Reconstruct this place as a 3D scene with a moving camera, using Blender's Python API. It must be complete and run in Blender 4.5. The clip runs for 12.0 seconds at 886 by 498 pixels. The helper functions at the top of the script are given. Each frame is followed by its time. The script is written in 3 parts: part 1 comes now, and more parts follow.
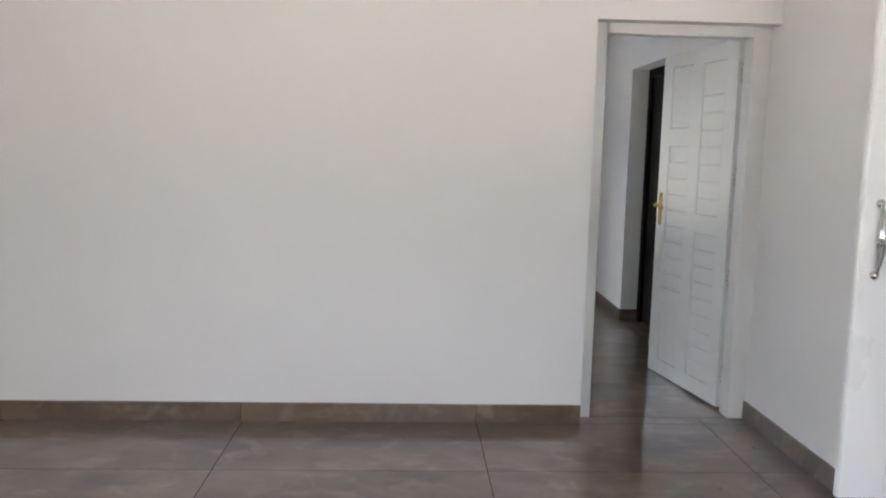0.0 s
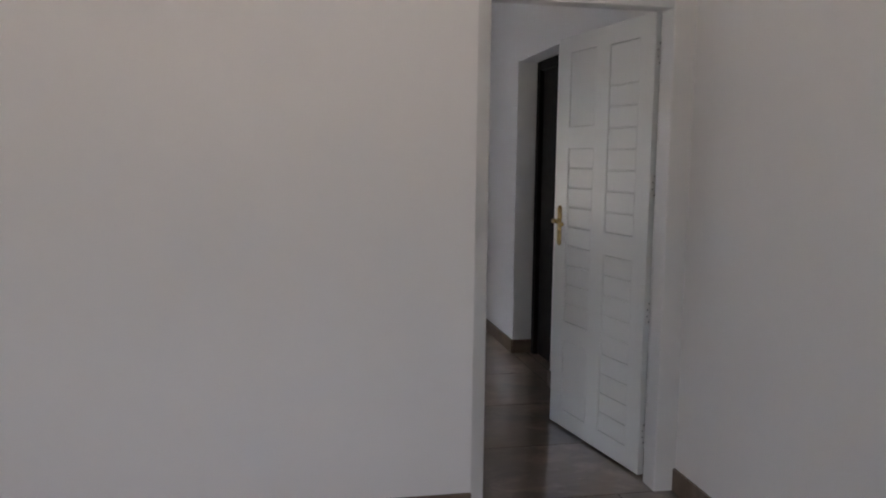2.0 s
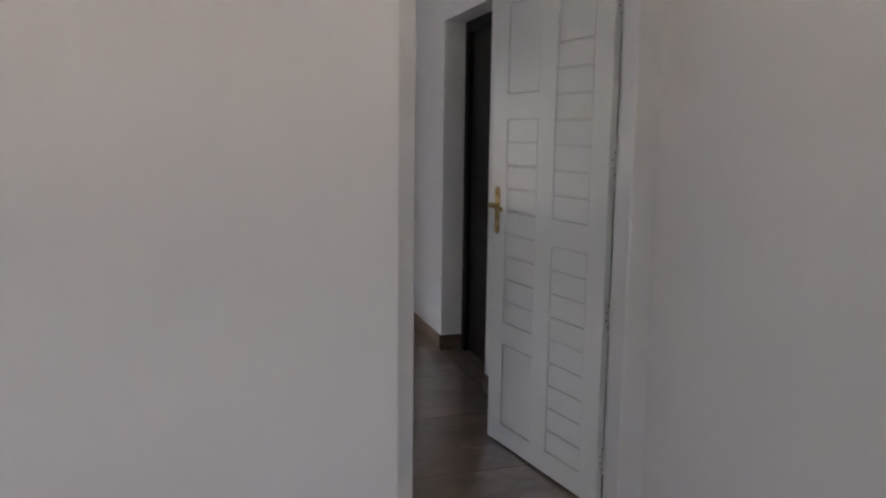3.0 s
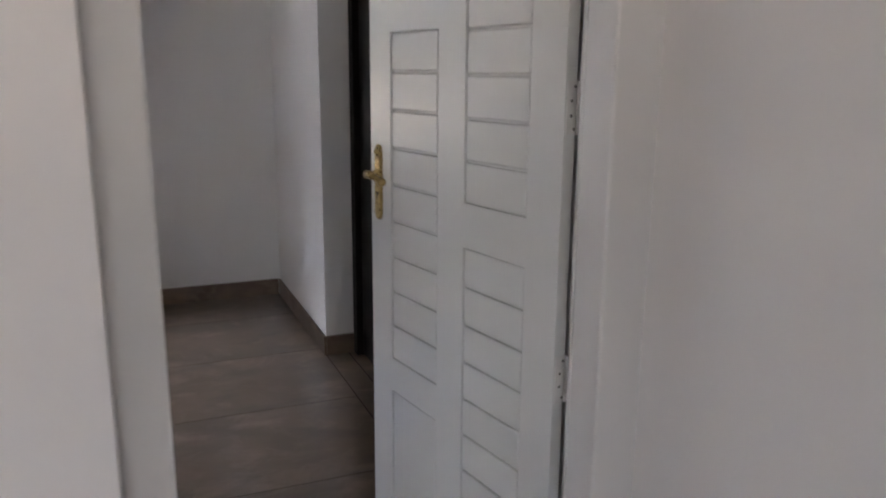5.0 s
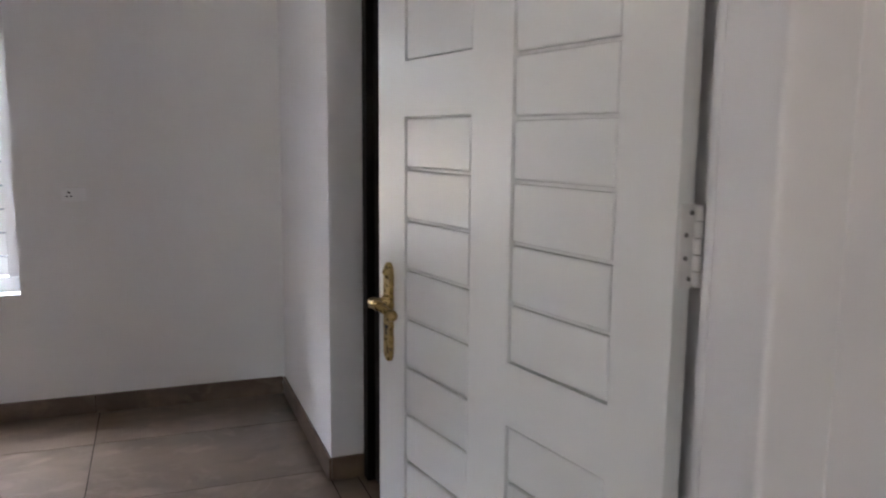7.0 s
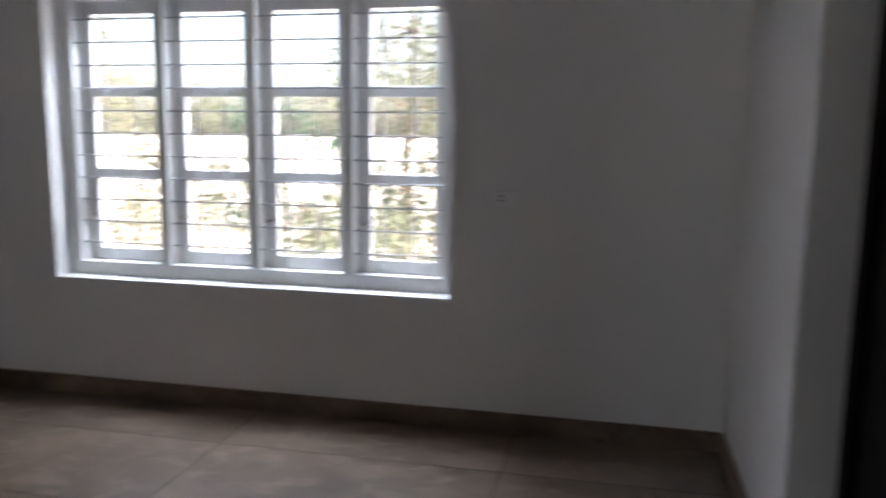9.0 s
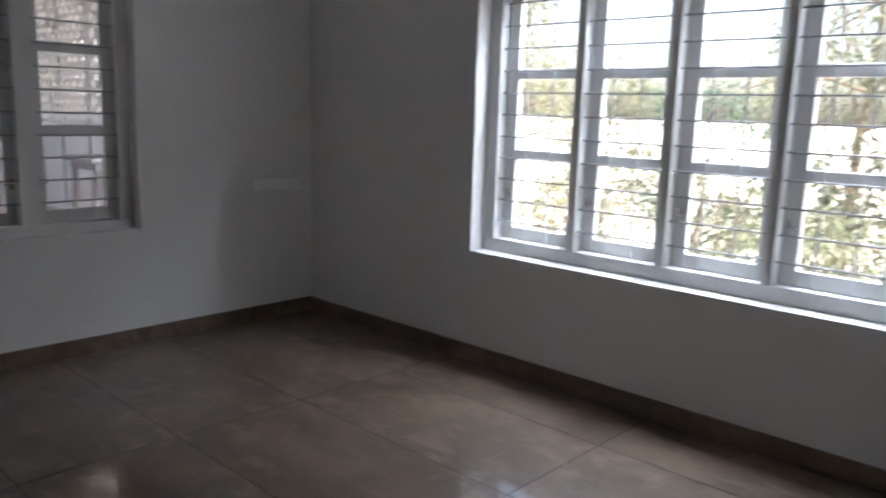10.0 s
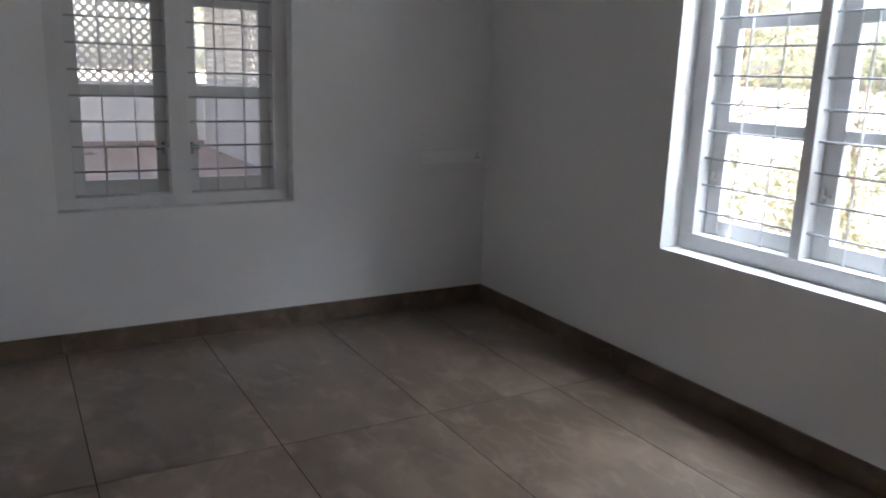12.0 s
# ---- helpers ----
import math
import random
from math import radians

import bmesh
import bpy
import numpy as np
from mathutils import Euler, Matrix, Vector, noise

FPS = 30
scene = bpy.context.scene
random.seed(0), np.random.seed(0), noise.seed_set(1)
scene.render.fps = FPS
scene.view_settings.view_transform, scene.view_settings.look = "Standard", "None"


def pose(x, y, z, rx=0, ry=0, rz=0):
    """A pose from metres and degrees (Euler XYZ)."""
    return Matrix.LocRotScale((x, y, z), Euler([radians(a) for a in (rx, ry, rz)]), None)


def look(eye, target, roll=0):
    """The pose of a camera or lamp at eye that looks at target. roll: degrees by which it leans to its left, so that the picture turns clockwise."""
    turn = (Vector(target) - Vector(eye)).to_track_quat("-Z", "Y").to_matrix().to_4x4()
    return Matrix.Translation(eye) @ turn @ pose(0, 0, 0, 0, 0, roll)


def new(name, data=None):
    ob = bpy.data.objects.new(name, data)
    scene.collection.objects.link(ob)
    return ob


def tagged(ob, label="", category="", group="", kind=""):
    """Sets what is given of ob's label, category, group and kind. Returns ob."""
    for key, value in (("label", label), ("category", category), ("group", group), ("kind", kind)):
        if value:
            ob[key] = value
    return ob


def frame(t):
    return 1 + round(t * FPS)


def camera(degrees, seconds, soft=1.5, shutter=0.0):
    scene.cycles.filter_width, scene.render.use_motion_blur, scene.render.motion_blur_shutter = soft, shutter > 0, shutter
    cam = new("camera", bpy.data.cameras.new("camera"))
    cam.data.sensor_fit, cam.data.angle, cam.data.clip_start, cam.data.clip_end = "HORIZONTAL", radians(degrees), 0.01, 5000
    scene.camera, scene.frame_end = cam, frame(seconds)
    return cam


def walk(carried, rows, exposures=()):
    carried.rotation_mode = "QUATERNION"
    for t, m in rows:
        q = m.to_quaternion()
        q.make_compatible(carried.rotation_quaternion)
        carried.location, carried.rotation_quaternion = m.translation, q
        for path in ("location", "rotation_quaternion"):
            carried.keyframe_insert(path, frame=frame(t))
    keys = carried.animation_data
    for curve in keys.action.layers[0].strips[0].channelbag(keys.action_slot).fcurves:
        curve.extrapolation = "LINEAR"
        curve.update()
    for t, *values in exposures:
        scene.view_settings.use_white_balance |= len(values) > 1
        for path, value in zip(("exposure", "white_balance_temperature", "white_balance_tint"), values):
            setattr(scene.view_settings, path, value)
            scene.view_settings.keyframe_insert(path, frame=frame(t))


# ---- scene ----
cam = camera(60.2, 12.0, soft=1.9, shutter=0.5)
PATH = [
    (0, (-0.915, -3.903, 1.426), (-0.832, -1.921, 1.172), 1.3),
    (0.5, (-0.837, -3.72, 1.429), (-0.743, -1.732, 1.236), 1.2),
    (1, (-0.771, -3.471, 1.433), (-0.652, -1.482, 1.256), 1.1),
    (1.5, (-0.758, -3.143, 1.428), (-0.479, -1.172, 1.243), 1.1),
    (2, (-0.679, -2.853, 1.411), (-0.3, -0.902, 1.186), 0.7),
    (2.5, (-0.576, -2.535, 1.409), (-0.147, -0.598, 1.152), 0.6),
    (3, (-0.532, -2.215, 1.405), (0.043, -0.321, 1.118), 0.7),
    (5, (0.042, -1.048, 1.378), (0.792, 0.753, 0.939), 0.5),
    (5.5, (0.158, -0.88, 1.368), (0.888, 0.89, 0.789), 0.4),
    (6, (0.198, -0.711, 1.402), (0.938, 1.075, 0.888), 0.3),
    (6.5, (0.209, -0.613, 1.45), (0.986, 1.196, 1.098), 0.5),
    (8.3, (0.338, -0.121, 1.437), (0.525, 1.855, 1.192), 1.2),
    (8.5, (0.332, -0.046, 1.436), (0.413, 1.936, 1.18), 1.1),
    (9, (0.347, 0.177, 1.449), (-0.073, 2.11, 1.154), 0.7),
    (9.5, (0.331, 0.346, 1.404), (-0.662, 2.056, 1.099), 1.5),
    (10, (0.262, 0.474, 1.444), (-1.082, 1.912, 1.09), 1.8),
    (10.5, (0.15, 0.562, 1.437), (-1.325, 1.853, 1.04), 1.7),
    (11, (0.113, 0.765, 1.421), (-1.441, 1.951, 0.997), 2.5),
    (11.5, (0.014, 0.948, 1.403), (-1.595, 2.053, 0.968), 3.1),
    (12, (-0.11, 1.177, 1.398), (-1.8, 2.15, 0.956), 1.9),
]
walk(cam, [(t, look(eye, target, roll)) for t, eye, target, roll in PATH],
     exposures=[(0.0, 3.78, 6650, 12), (0.5, 3.63, 6650, 13), (1.0, 3.0, 6700, 16), (1.5, 2.85, 6750, 17), (2.5, 2.88, 6800, 18), (3.2, 2.98, 6800, 18),
                (5.0, 3.4, 6900, 19), (5.5, 3.75, 6900, 19), (6.0, 3.74, 6900, 19), (6.5, 3.88, 6900, 19), (8.3, 2.58, 6800, 20), (9.0, 2.45, 6700, 16), (9.5, 2.36, 6650, 14), (10.5, 2.52, 6600, 13), (12.0, 2.8, 6550, 12)])

# ---------------- world, sun, added fill lamps ------------
world = bpy.data.worlds.new("world")
scene.world = world
world.use_nodes = True
wn, wl = world.node_tree.nodes, world.node_tree.links
sky = wn.new("ShaderNodeTexSky")
sky.sky_type = "NISHITA"
sky.sun_disc = False
sky.sun_elevation = radians(55)
sky.sun_rotation = radians(90)
sky.air_density, sky.dust_density, sky.ozone_density = 1.0, 4.0, 1.0
wn["Background"].inputs["Strength"].default_value = 0.15
wl.new(sky.outputs[0], wn["Background"].inputs["Color"])

sun_data = bpy.data.lights.new("sun", "SUN")
sun_data.energy, sun_data.angle, sun_data.color = 5.0, radians(0.6), (1.0, 0.95, 0.86)
sun = new("sun", sun_data)
sun.matrix_world = look((0, 0, 0), (-0.56, 0.03, -0.82))


def fill_lamp(eye, target, w, h, power, colour):
    d = bpy.data.lights.new("fill_light", "AREA")
    d.shape, d.size, d.size_y, d.energy, d.color = "RECTANGLE", w, h, power, colour
    ob = new("fill_light", d)
    ob.matrix_world = look(eye, target)
    return ob


# fill lamps added in two unseen openings of the first room
fill_lamp((-0.8, -6.2, 1.38), (-0.8, -5.2, 0.2), 1.3, 0.8, 3.2, (0.95, 0.97, 1.0))
fill_lamp((-3.8, -3.7, 1.38), (-2.8, -3.7, 0.2), 1.3, 0.8, 3.5, (0.95, 0.97, 1.0))
# an added lamp, out of view above the second room's wide window, for upper sky light
fill_lamp((-1.4, 4.78, 3.5), (-1.4, 2.78, 1.2), 3.6, 1.0, 118, (0.71, 0.84, 1.0))


# ---------------- materials ----------------
def mat(name, colour, rough=0.5, metal=0.0):
    m = bpy.data.materials.new(name)
    m.use_nodes = True
    b = m.node_tree.nodes["Principled BSDF"]
    b.inputs["Base Color"].default_value = (*colour, 1)
    b.inputs["Roughness"].default_value = rough
    b.inputs["Metallic"].default_value = metal
    return m


def node(m, kind, **inputs):
    n = m.node_tree.nodes.new(kind)
    for k, v in inputs.items():
        n.inputs[k.replace("_", " ")].default_value = v
    return n


def link(m, a, b):
    m.node_tree.links.new(a, b)


def coords(m, per_object=False):
    g = node(m, "ShaderNodeNewGeometry")
    if not per_object:
        return g.outputs["Position"]
    info = node(m, "ShaderNodeObjectInfo")
    mul = node(m, "ShaderNodeMath")
    mul.operation = "MULTIPLY"
    mul.inputs[1].default_value = 37.0
    link(m, info.outputs["Random"], mul.inputs[0])
    add = node(m, "ShaderNodeVectorMath")
    add.operation = "ADD"
    link(m, g.outputs["Position"], add.inputs[0])
    link(m, mul.outputs[0], add.inputs[1])
    return add.outputs[0]


def ramp(m, fac, stops):
    r = node(m, "ShaderNodeValToRGB")
    e = r.color_ramp.elements
    while len(e) < len(stops):
        e.new(0.5)
    for el, (p, c) in zip(e, stops):
        el.position, el.color = p, (*c, 1)
    link(m, fac, r.inputs[0])
    return r.outputs[0]


def mix(m, fac, a, b, blend="MIX"):
    n = node(m, "ShaderNodeMix")
    n.data_type, n.blend_type = "RGBA", blend
    if isinstance(fac, float):
        n.inputs[0].default_value = fac
    else:
        link(m, fac, n.inputs[0])
    for src, slot in ((a, 6), (b, 7)):
        if isinstance(src, tuple):
            n.inputs[slot].default_value = (*src, 1)
        else:
            link(m, src, n.inputs[slot])
    return n.outputs[2]


def noise_of(m, vec, scale, detail=4.0, rough=0.55, distort=0.0):
    n = node(m, "ShaderNodeTexNoise", Scale=scale, Detail=detail, Roughness=rough, Distortion=distort)
    link(m, vec, n.inputs["Vector"])
    return n.outputs["Fac"]


def bump(m, height, strength, distance):
    n = node(m, "ShaderNodeBump", Strength=strength, Distance=distance)
    link(m, height, n.inputs["Height"])
    link(m, n.outputs[0], bsdf(m).inputs["Normal"])


def bsdf(m):
    return m.node_tree.nodes["Principled BSDF"]


def varied(name, a, b, scale, rough=0.5, metal=0.0, fine=60.0, relief=0.15, depth=0.002, spread=0.08, per_object=False):
    """A surface whose colour drifts between a and b, with fine relief and uneven gloss."""
    m = mat(name, a, rough, metal)
    v = coords(m, per_object)
    big, small = noise_of(m, v, scale), noise_of(m, v, fine, 3.0)
    link(m, mix(m, ramp(m, big, [(0.3, (0, 0, 0)), (0.7, (1, 1, 1))]), a, b), bsdf(m).inputs["Base Color"])
    mr = node(m, "ShaderNodeMapRange", To_Min=max(0.02, rough - spread), To_Max=min(1.0, rough + spread))
    link(m, noise_of(m, v, scale * 3), mr.inputs["Value"])
    link(m, mr.outputs[0], bsdf(m).inputs["Roughness"])
    bump(m, small, relief, depth)
    return m


def marble_tile(name, gloss_lo, gloss_hi, lift=1.0, coat=False):
    """Brown-grey porcelain with drifting clouds, pale dabs and wispy veins."""
    m = mat(name, (0.15, 0.12, 0.1), gloss_lo)
    v = coords(m, True)
    squash = node(m, "ShaderNodeMapping")
    squash.inputs["Scale"].default_value = (0.85, 1.25, 1.0)
    squash.inputs["Rotation"].default_value = (0, 0, radians(28))
    link(m, v, squash.inputs["Vector"])
    v2 = squash.outputs[0]

    def c(*rgb):
        return tuple(x * lift for x in rgb)

    cloud = noise_of(m, v2, 2.2, 4.0, 0.5, 0.3)
    base = ramp(m, cloud, [(0.30, c(0.116, 0.075, 0.048)), (0.5, c(0.152, 0.102, 0.068)), (0.70, c(0.208, 0.146, 0.101))])
    streak = noise_of(m, v2, 2.6, 5.0, 0.55, 1.4)
    vein = ramp(m, streak, [(0.45, (0, 0, 0)), (0.50, (0.26, 0.26, 0.26)), (0.55, (0, 0, 0))])
    patch = ramp(m, noise_of(m, v2, 1.6, 3.0), [(0.46, (0, 0, 0)), (0.64, (1, 1, 1))])
    fac = mix(m, 1.0, vein, patch, "MULTIPLY")
    dab = ramp(m, noise_of(m, v2, 6.0, 4.5, 0.55, 0.45), [(0.53, (0, 0, 0)), (0.74, (0.7, 0.7, 0.7))])
    dim = ramp(m, noise_of(m, v2, 3.2, 4.0, 0.5, 0.3), [(0.34, (0.6, 0.6, 0.6)), (0.48, (0, 0, 0))])
    col = mix(m, dim, base, c(0.074, 0.048, 0.031))
    col = mix(m, dab, col, c(0.300, 0.228, 0.172))
    col = mix(m, fac, col, c(0.320, 0.250, 0.193))
    link(m, col, bsdf(m).inputs["Base Color"])
    mr = node(m, "ShaderNodeMapRange", To_Min=gloss_lo, To_Max=gloss_hi)
    link(m, noise_of(m, v, 2.2, 5.0), mr.inputs["Value"])
    b = bsdf(m)
    if coat:
        # a sharp polish over the slightly hazy body of the tile
        b.inputs["Coat Weight"].default_value = 1.0
        b.inputs["Coat IOR"].default_value = 1.5
        b.inputs["Roughness"].default_value = 0.36
        link(m, mr.outputs[0], b.inputs["Coat Roughness"])
    else:
        link(m, mr.outputs[0], b.inputs["Roughness"])
    b.inputs["IOR"].default_value = 1.55
    return m


WALL = varied("wall_paint", (0.83, 0.82, 0.81), (0.805, 0.795, 0.785), 0.7, 0.75, fine=120.0, relief=0.12, depth=0.0015)
CEIL = varied("ceiling_paint", (0.85, 0.85, 0.84), (0.83, 0.83, 0.83), 0.6, 0.85)
ENAMEL = varied("white_enamel", (0.78, 0.79, 0.77), (0.75, 0.76, 0.745), 2.0, 0.23, fine=45.0, relief=0.06, depth=0.001)
LACQUER = varied("wardrobe_lacquer", (0.82, 0.82, 0.82), (0.8, 0.8, 0.81), 1.5, 0.3, fine=40.0, relief=0.04)
FRAME = varied("frame_enamel", (0.74, 0.735, 0.725), (0.70, 0.695, 0.685), 3.0, 0.45, fine=70.0, relief=0.1)
TILE = marble_tile("polished_tile", 0.045, 0.085, 0.93, True)
SKIRT = marble_tile("satin_skirting_tile", 0.34, 0.44, 1.0)
GROUT = varied("grout", (0.030, 0.024, 0.02), (0.018, 0.015, 0.012), 8.0, 0.9)
bsdf(GROUT).inputs["Specular IOR Level"].default_value = 0.05
BRASS = varied("aged_brass", (0.50, 0.37, 0.16), (0.32, 0.23, 0.10), 30.0, 0.28, 1.0, fine=200.0, relief=0.1)
CHROME = varied("satin_chrome", (0.62, 0.60, 0.58), (0.5, 0.49, 0.47), 20.0, 0.2, 1.0, fine=200.0, relief=0.05)
DARKWOOD = varied("dark_stained_wood", (0.007, 0.005, 0.0045), (0.013, 0.008, 0.006), 6.0, 0.6, fine=90.0, relief=0.2)
bsdf(DARKWOOD).inputs["Specular IOR Level"].default_value = 0.15
ROD = varied("painted_iron", (0.72, 0.73, 0.74), (0.6, 0.61, 0.62), 12.0, 0.4)
# crossbars, a darker grey than the upright rods
IRON = varied("grey_iron", (0.30, 0.31, 0.33), (0.42, 0.43, 0.45), 9.0, 0.45)
PLASTIC = varied("white_plastic", (0.88, 0.88, 0.87), (0.85, 0.85, 0.85), 4.0, 0.35, fine=80.0, relief=0.03)
GREYPLASTIC = varied("grey_plastic", (0.20, 0.20, 0.21), (0.16, 0.16, 0.17), 4.0, 0.4, fine=80.0, relief=0.05)
SOCKET_DARK = mat("socket_hole", (0.03, 0.03, 0.03), 0.6)
STEEL = varied("painted_hinge_steel", (0.74, 0.73, 0.71), (0.68, 0.665, 0.65), 40.0, 0.35)
SCREW = varied("dull_screw_steel", (0.22, 0.21, 0.2), (0.14, 0.135, 0.13), 60.0, 0.4, 0.6)
TERRA = varied("red_oxide_floor", (0.36, 0.285, 0.265), (0.31, 0.235, 0.215), 0.8, 0.3, fine=15.0, relief=0.1)
PARAPET = varied("parapet_paint", (0.78, 0.79, 0.8), (0.7, 0.71, 0.72), 0.5, 0.8, fine=40.0, relief=0.2)
JALI = varied("cement_lattice", (0.66, 0.65, 0.63), (0.56, 0.55, 0.53), 2.0, 0.85, fine=60.0, relief=0.25)
CONCRETE = varied("grey_plaster", (0.36, 0.35, 0.34), (0.28, 0.27, 0.26), 1.5, 0.85, fine=50.0, relief=0.3)
SOIL = varied("pale_yard_soil", (0.60, 0.56, 0.50), (0.48, 0.45, 0.38), 0.35, 0.95, fine=8.0, relief=0.5, depth=0.03)
BARK = varied("bark", (0.16, 0.12, 0.09), (0.09, 0.07, 0.055), 9.0, 0.9, fine=40.0, relief=0.6, depth=0.01)


def glass(name):
    m = mat(name, (1, 1, 1), 0.02)
    b = bsdf(m)
    b.inputs["Transmission Weight"].default_value = 1.0
    b.inputs["IOR"].default_value = 1.45
    return m


def leaf_material(name, a, b):
    m = mat(name, a, 0.45)
    g = node(m, "ShaderNodeNewGeometry")
    col = mix(m, g.outputs["Random Per Island"], a, b)
    link(m, col, bsdf(m).inputs["Base Color"])
    tr = node(m, "ShaderNodeBsdfTranslucent")
    link(m, col, tr.inputs["Color"])
    ms = node(m, "ShaderNodeMixShader")
    ms.inputs[0].default_value = 0.5
    out = m.node_tree.nodes["Material Output"]
    link(m, bsdf(m).outputs[0], ms.inputs[1])
    link(m, tr.outputs[0], ms.inputs[2])
    link(m, ms.outputs[0], out.inputs["Surface"])
    return m


GLASS = glass("window_glass")
LEAF = leaf_material("green_leaf", (0.10, 0.120, 0.075), (0.19, 0.205, 0.135))
LEAF_BLUE = leaf_material("blue_green_leaf", (0.05, 0.10, 0.07), (0.09, 0.15, 0.10))
LEAF_YELLOW = leaf_material("yellow_green_leaf", (0.155, 0.16, 0.10), (0.23, 0.225, 0.15))


# ---------------- mesh helpers ----------------
def box(bm, x0, x1, y0, y1, z0, z1, bevel=0.0):
    r = bmesh.ops.create_cube(bm, size=1.0, matrix=Matrix.Translation(((x0 + x1) / 2, (y0 + y1) / 2, (z0 + z1) / 2))
                              @ Matrix.Diagonal((x1 - x0, y1 - y0, z1 - z0, 1)))
    if bevel:
        edges = list({e for v in r["verts"] for e in v.link_edges})
        bmesh.ops.bevel(bm, geom=edges, offset=bevel, segments=2, affect="EDGES", profile=0.5)


def rod(bm, a, b, r, seg=8, r2=None):
    a, b = Vector(a), Vector(b)
    d = b - a
    m = Matrix.Translation((a + b) / 2) @ d.to_track_quat("Z", "Y").to_matrix().to_4x4()
    bmesh.ops.create_cone(bm, cap_ends=True, segments=seg, radius1=r, radius2=r if r2 is None else r2, depth=d.length, matrix=m)


def lathe(bm, a, axis, rings, seg=14):
    """Rings of (distance along axis, radius) from a."""
    axis = Vector(axis).normalized()
    q = axis.to_track_quat("Z", "Y")
    loops = []
    for d, r in rings:
        loops.append([bm.verts.new(Vector(a) + axis * d + q @ Vector((r * math.cos(2 * math.pi * k / seg), r * math.sin(2 * math.pi * k / seg), 0)))
                      for k in range(seg)])
    for l0, l1 in zip(loops, loops[1:]):
        for k in range(seg):
            bm.faces.new((l0[k], l0[(k + 1) % seg], l1[(k + 1) % seg], l1[k]))
    bm.faces.new(list(reversed(loops[0])))
    bm.faces.new(loops[-1])


def tube(bm, points, radii, seg=12):
    """One smooth closed tube through the points, with a radius at each."""
    loops, n = [], len(points)
    for k, (p, rad) in enumerate(zip(points, radii)):
        d = (points[min(k + 1, n - 1)] - points[max(k - 1, 0)]).normalized()
        q = d.to_track_quat("Z", "Y")
        loops.append([bm.verts.new(p + q @ Vector((rad * math.cos(2 * math.pi * i / seg), rad * math.sin(2 * math.pi * i / seg), 0))) for i in range(seg)])
    for l0, l1 in zip(loops, loops[1:]):
        for i in range(seg):
            bm.faces.new((l0[i], l0[(i + 1) % seg], l1[(i + 1) % seg], l1[i]))
    bm.faces.new(list(reversed(loops[0])))
    bm.faces.new(loops[-1])


def mesh_of(name, bm, material, smooth=False):
    bmesh.ops.recalc_face_normals(bm, faces=bm.faces)
    me = bpy.data.meshes.new(name)
    bm.to_mesh(me)
    bm.free()
    me.materials.append(material)
    if smooth:
        me.polygons.foreach_set("use_smooth", [True] * len(me.polygons))
    return me


def part(name, bm, material, parent=None, label="", smooth=False):
    ob = new(name, mesh_of(name, bm, material, smooth))
    if parent:
        ob.parent = parent
    if label:
        tagged(ob, label)
    return ob


def boxes(name, items, material, parent=None, label="", bevel=0.0):
    bm = bmesh.new()
    for it in items:
        box(bm, *it, bevel=bevel)
    return part(name, bm, material, parent, label)


def thing(name, label, category, at=None, group="", kind=""):
    ob = new(name)
    ob.empty_display_size = 0.05
    if at is not None:
        ob.matrix_world = at
    return tagged(ob, label, category, group, kind)


# ---------------- large structure ----------------
RA, RB = 0.936, 0.908          # right-hand wall faces of the first and the second room
LB, FB = -4.11, 3.765          # left and far wall faces of the second room
LA, BA, EA = -3.6, -6.0, 0.936  # left, back and right faces of the first room
TH, TOP = 0.23, 3.1

tagged(boxes("wall_middle", [(LB - TH, 0, 0, TH, -0.1, TOP), (0, RA, 0, TH, 2.10, TOP), (RA, RA + TH, 0, TH, -0.1, TOP)], WALL),
       "white painted plaster wall between the two rooms", "wall", kind="structure")
C0, C1, CZ0, CZ1 = -3.10, -1.90, 0.48, 2.25   # cupboard opening in the first room's right wall
tagged(boxes("wall_right_a", [(RA, RA + TH, C1, 0, -0.1, TOP), (RA, RA + TH, BA, C0, -0.1, TOP), (RA, RA + TH, C0, C1, -0.1, CZ0), (RA, RA + TH, C0, C1, CZ1, TOP)], WALL),
       "white painted wall with a built-in cupboard opening", "wall", kind="structure")
# the back and left walls have unseen openings, added to light the first room
tagged(boxes("wall_back_a", [(LA - TH, -1.45, BA - TH, BA, -0.1, TOP), (-0.15, EA + TH, BA - TH, BA, -0.1, TOP), (-1.45, -0.15, BA - TH, BA, -0.1, 1.05),
                             (-1.45, -0.15, BA - TH, BA, 2.15, TOP)], WALL),
       "white painted wall with an unseen opening added to let light in", "wall", kind="structure")
tagged(boxes("wall_left_a", [(LA - TH, LA, BA, -4.35, -0.1, TOP), (LA - TH, LA, -3.05, 0, -0.1, TOP), (LA - TH, LA, -4.35, -3.05, -0.1, 1.05),
                             (LA - TH, LA, -4.35, -3.05, 2.15, TOP)], WALL),
       "white painted wall with an unseen opening added to let light in", "wall", kind="structure")
D0, D1, DH = 1.69, 2.555, 2.137
tagged(boxes("wall_right_b", [(RB, RB + TH, TH, D0, -0.1, TOP), (RB, RB + TH, D1, FB, -0.1, TOP), (RB, RB + TH, D0, D1, DH, TOP)], WALL),
       "white painted wall with a deep side doorway", "wall", kind="structure")
W1 = (-2.60, -0.398, 0.655, 2.21)
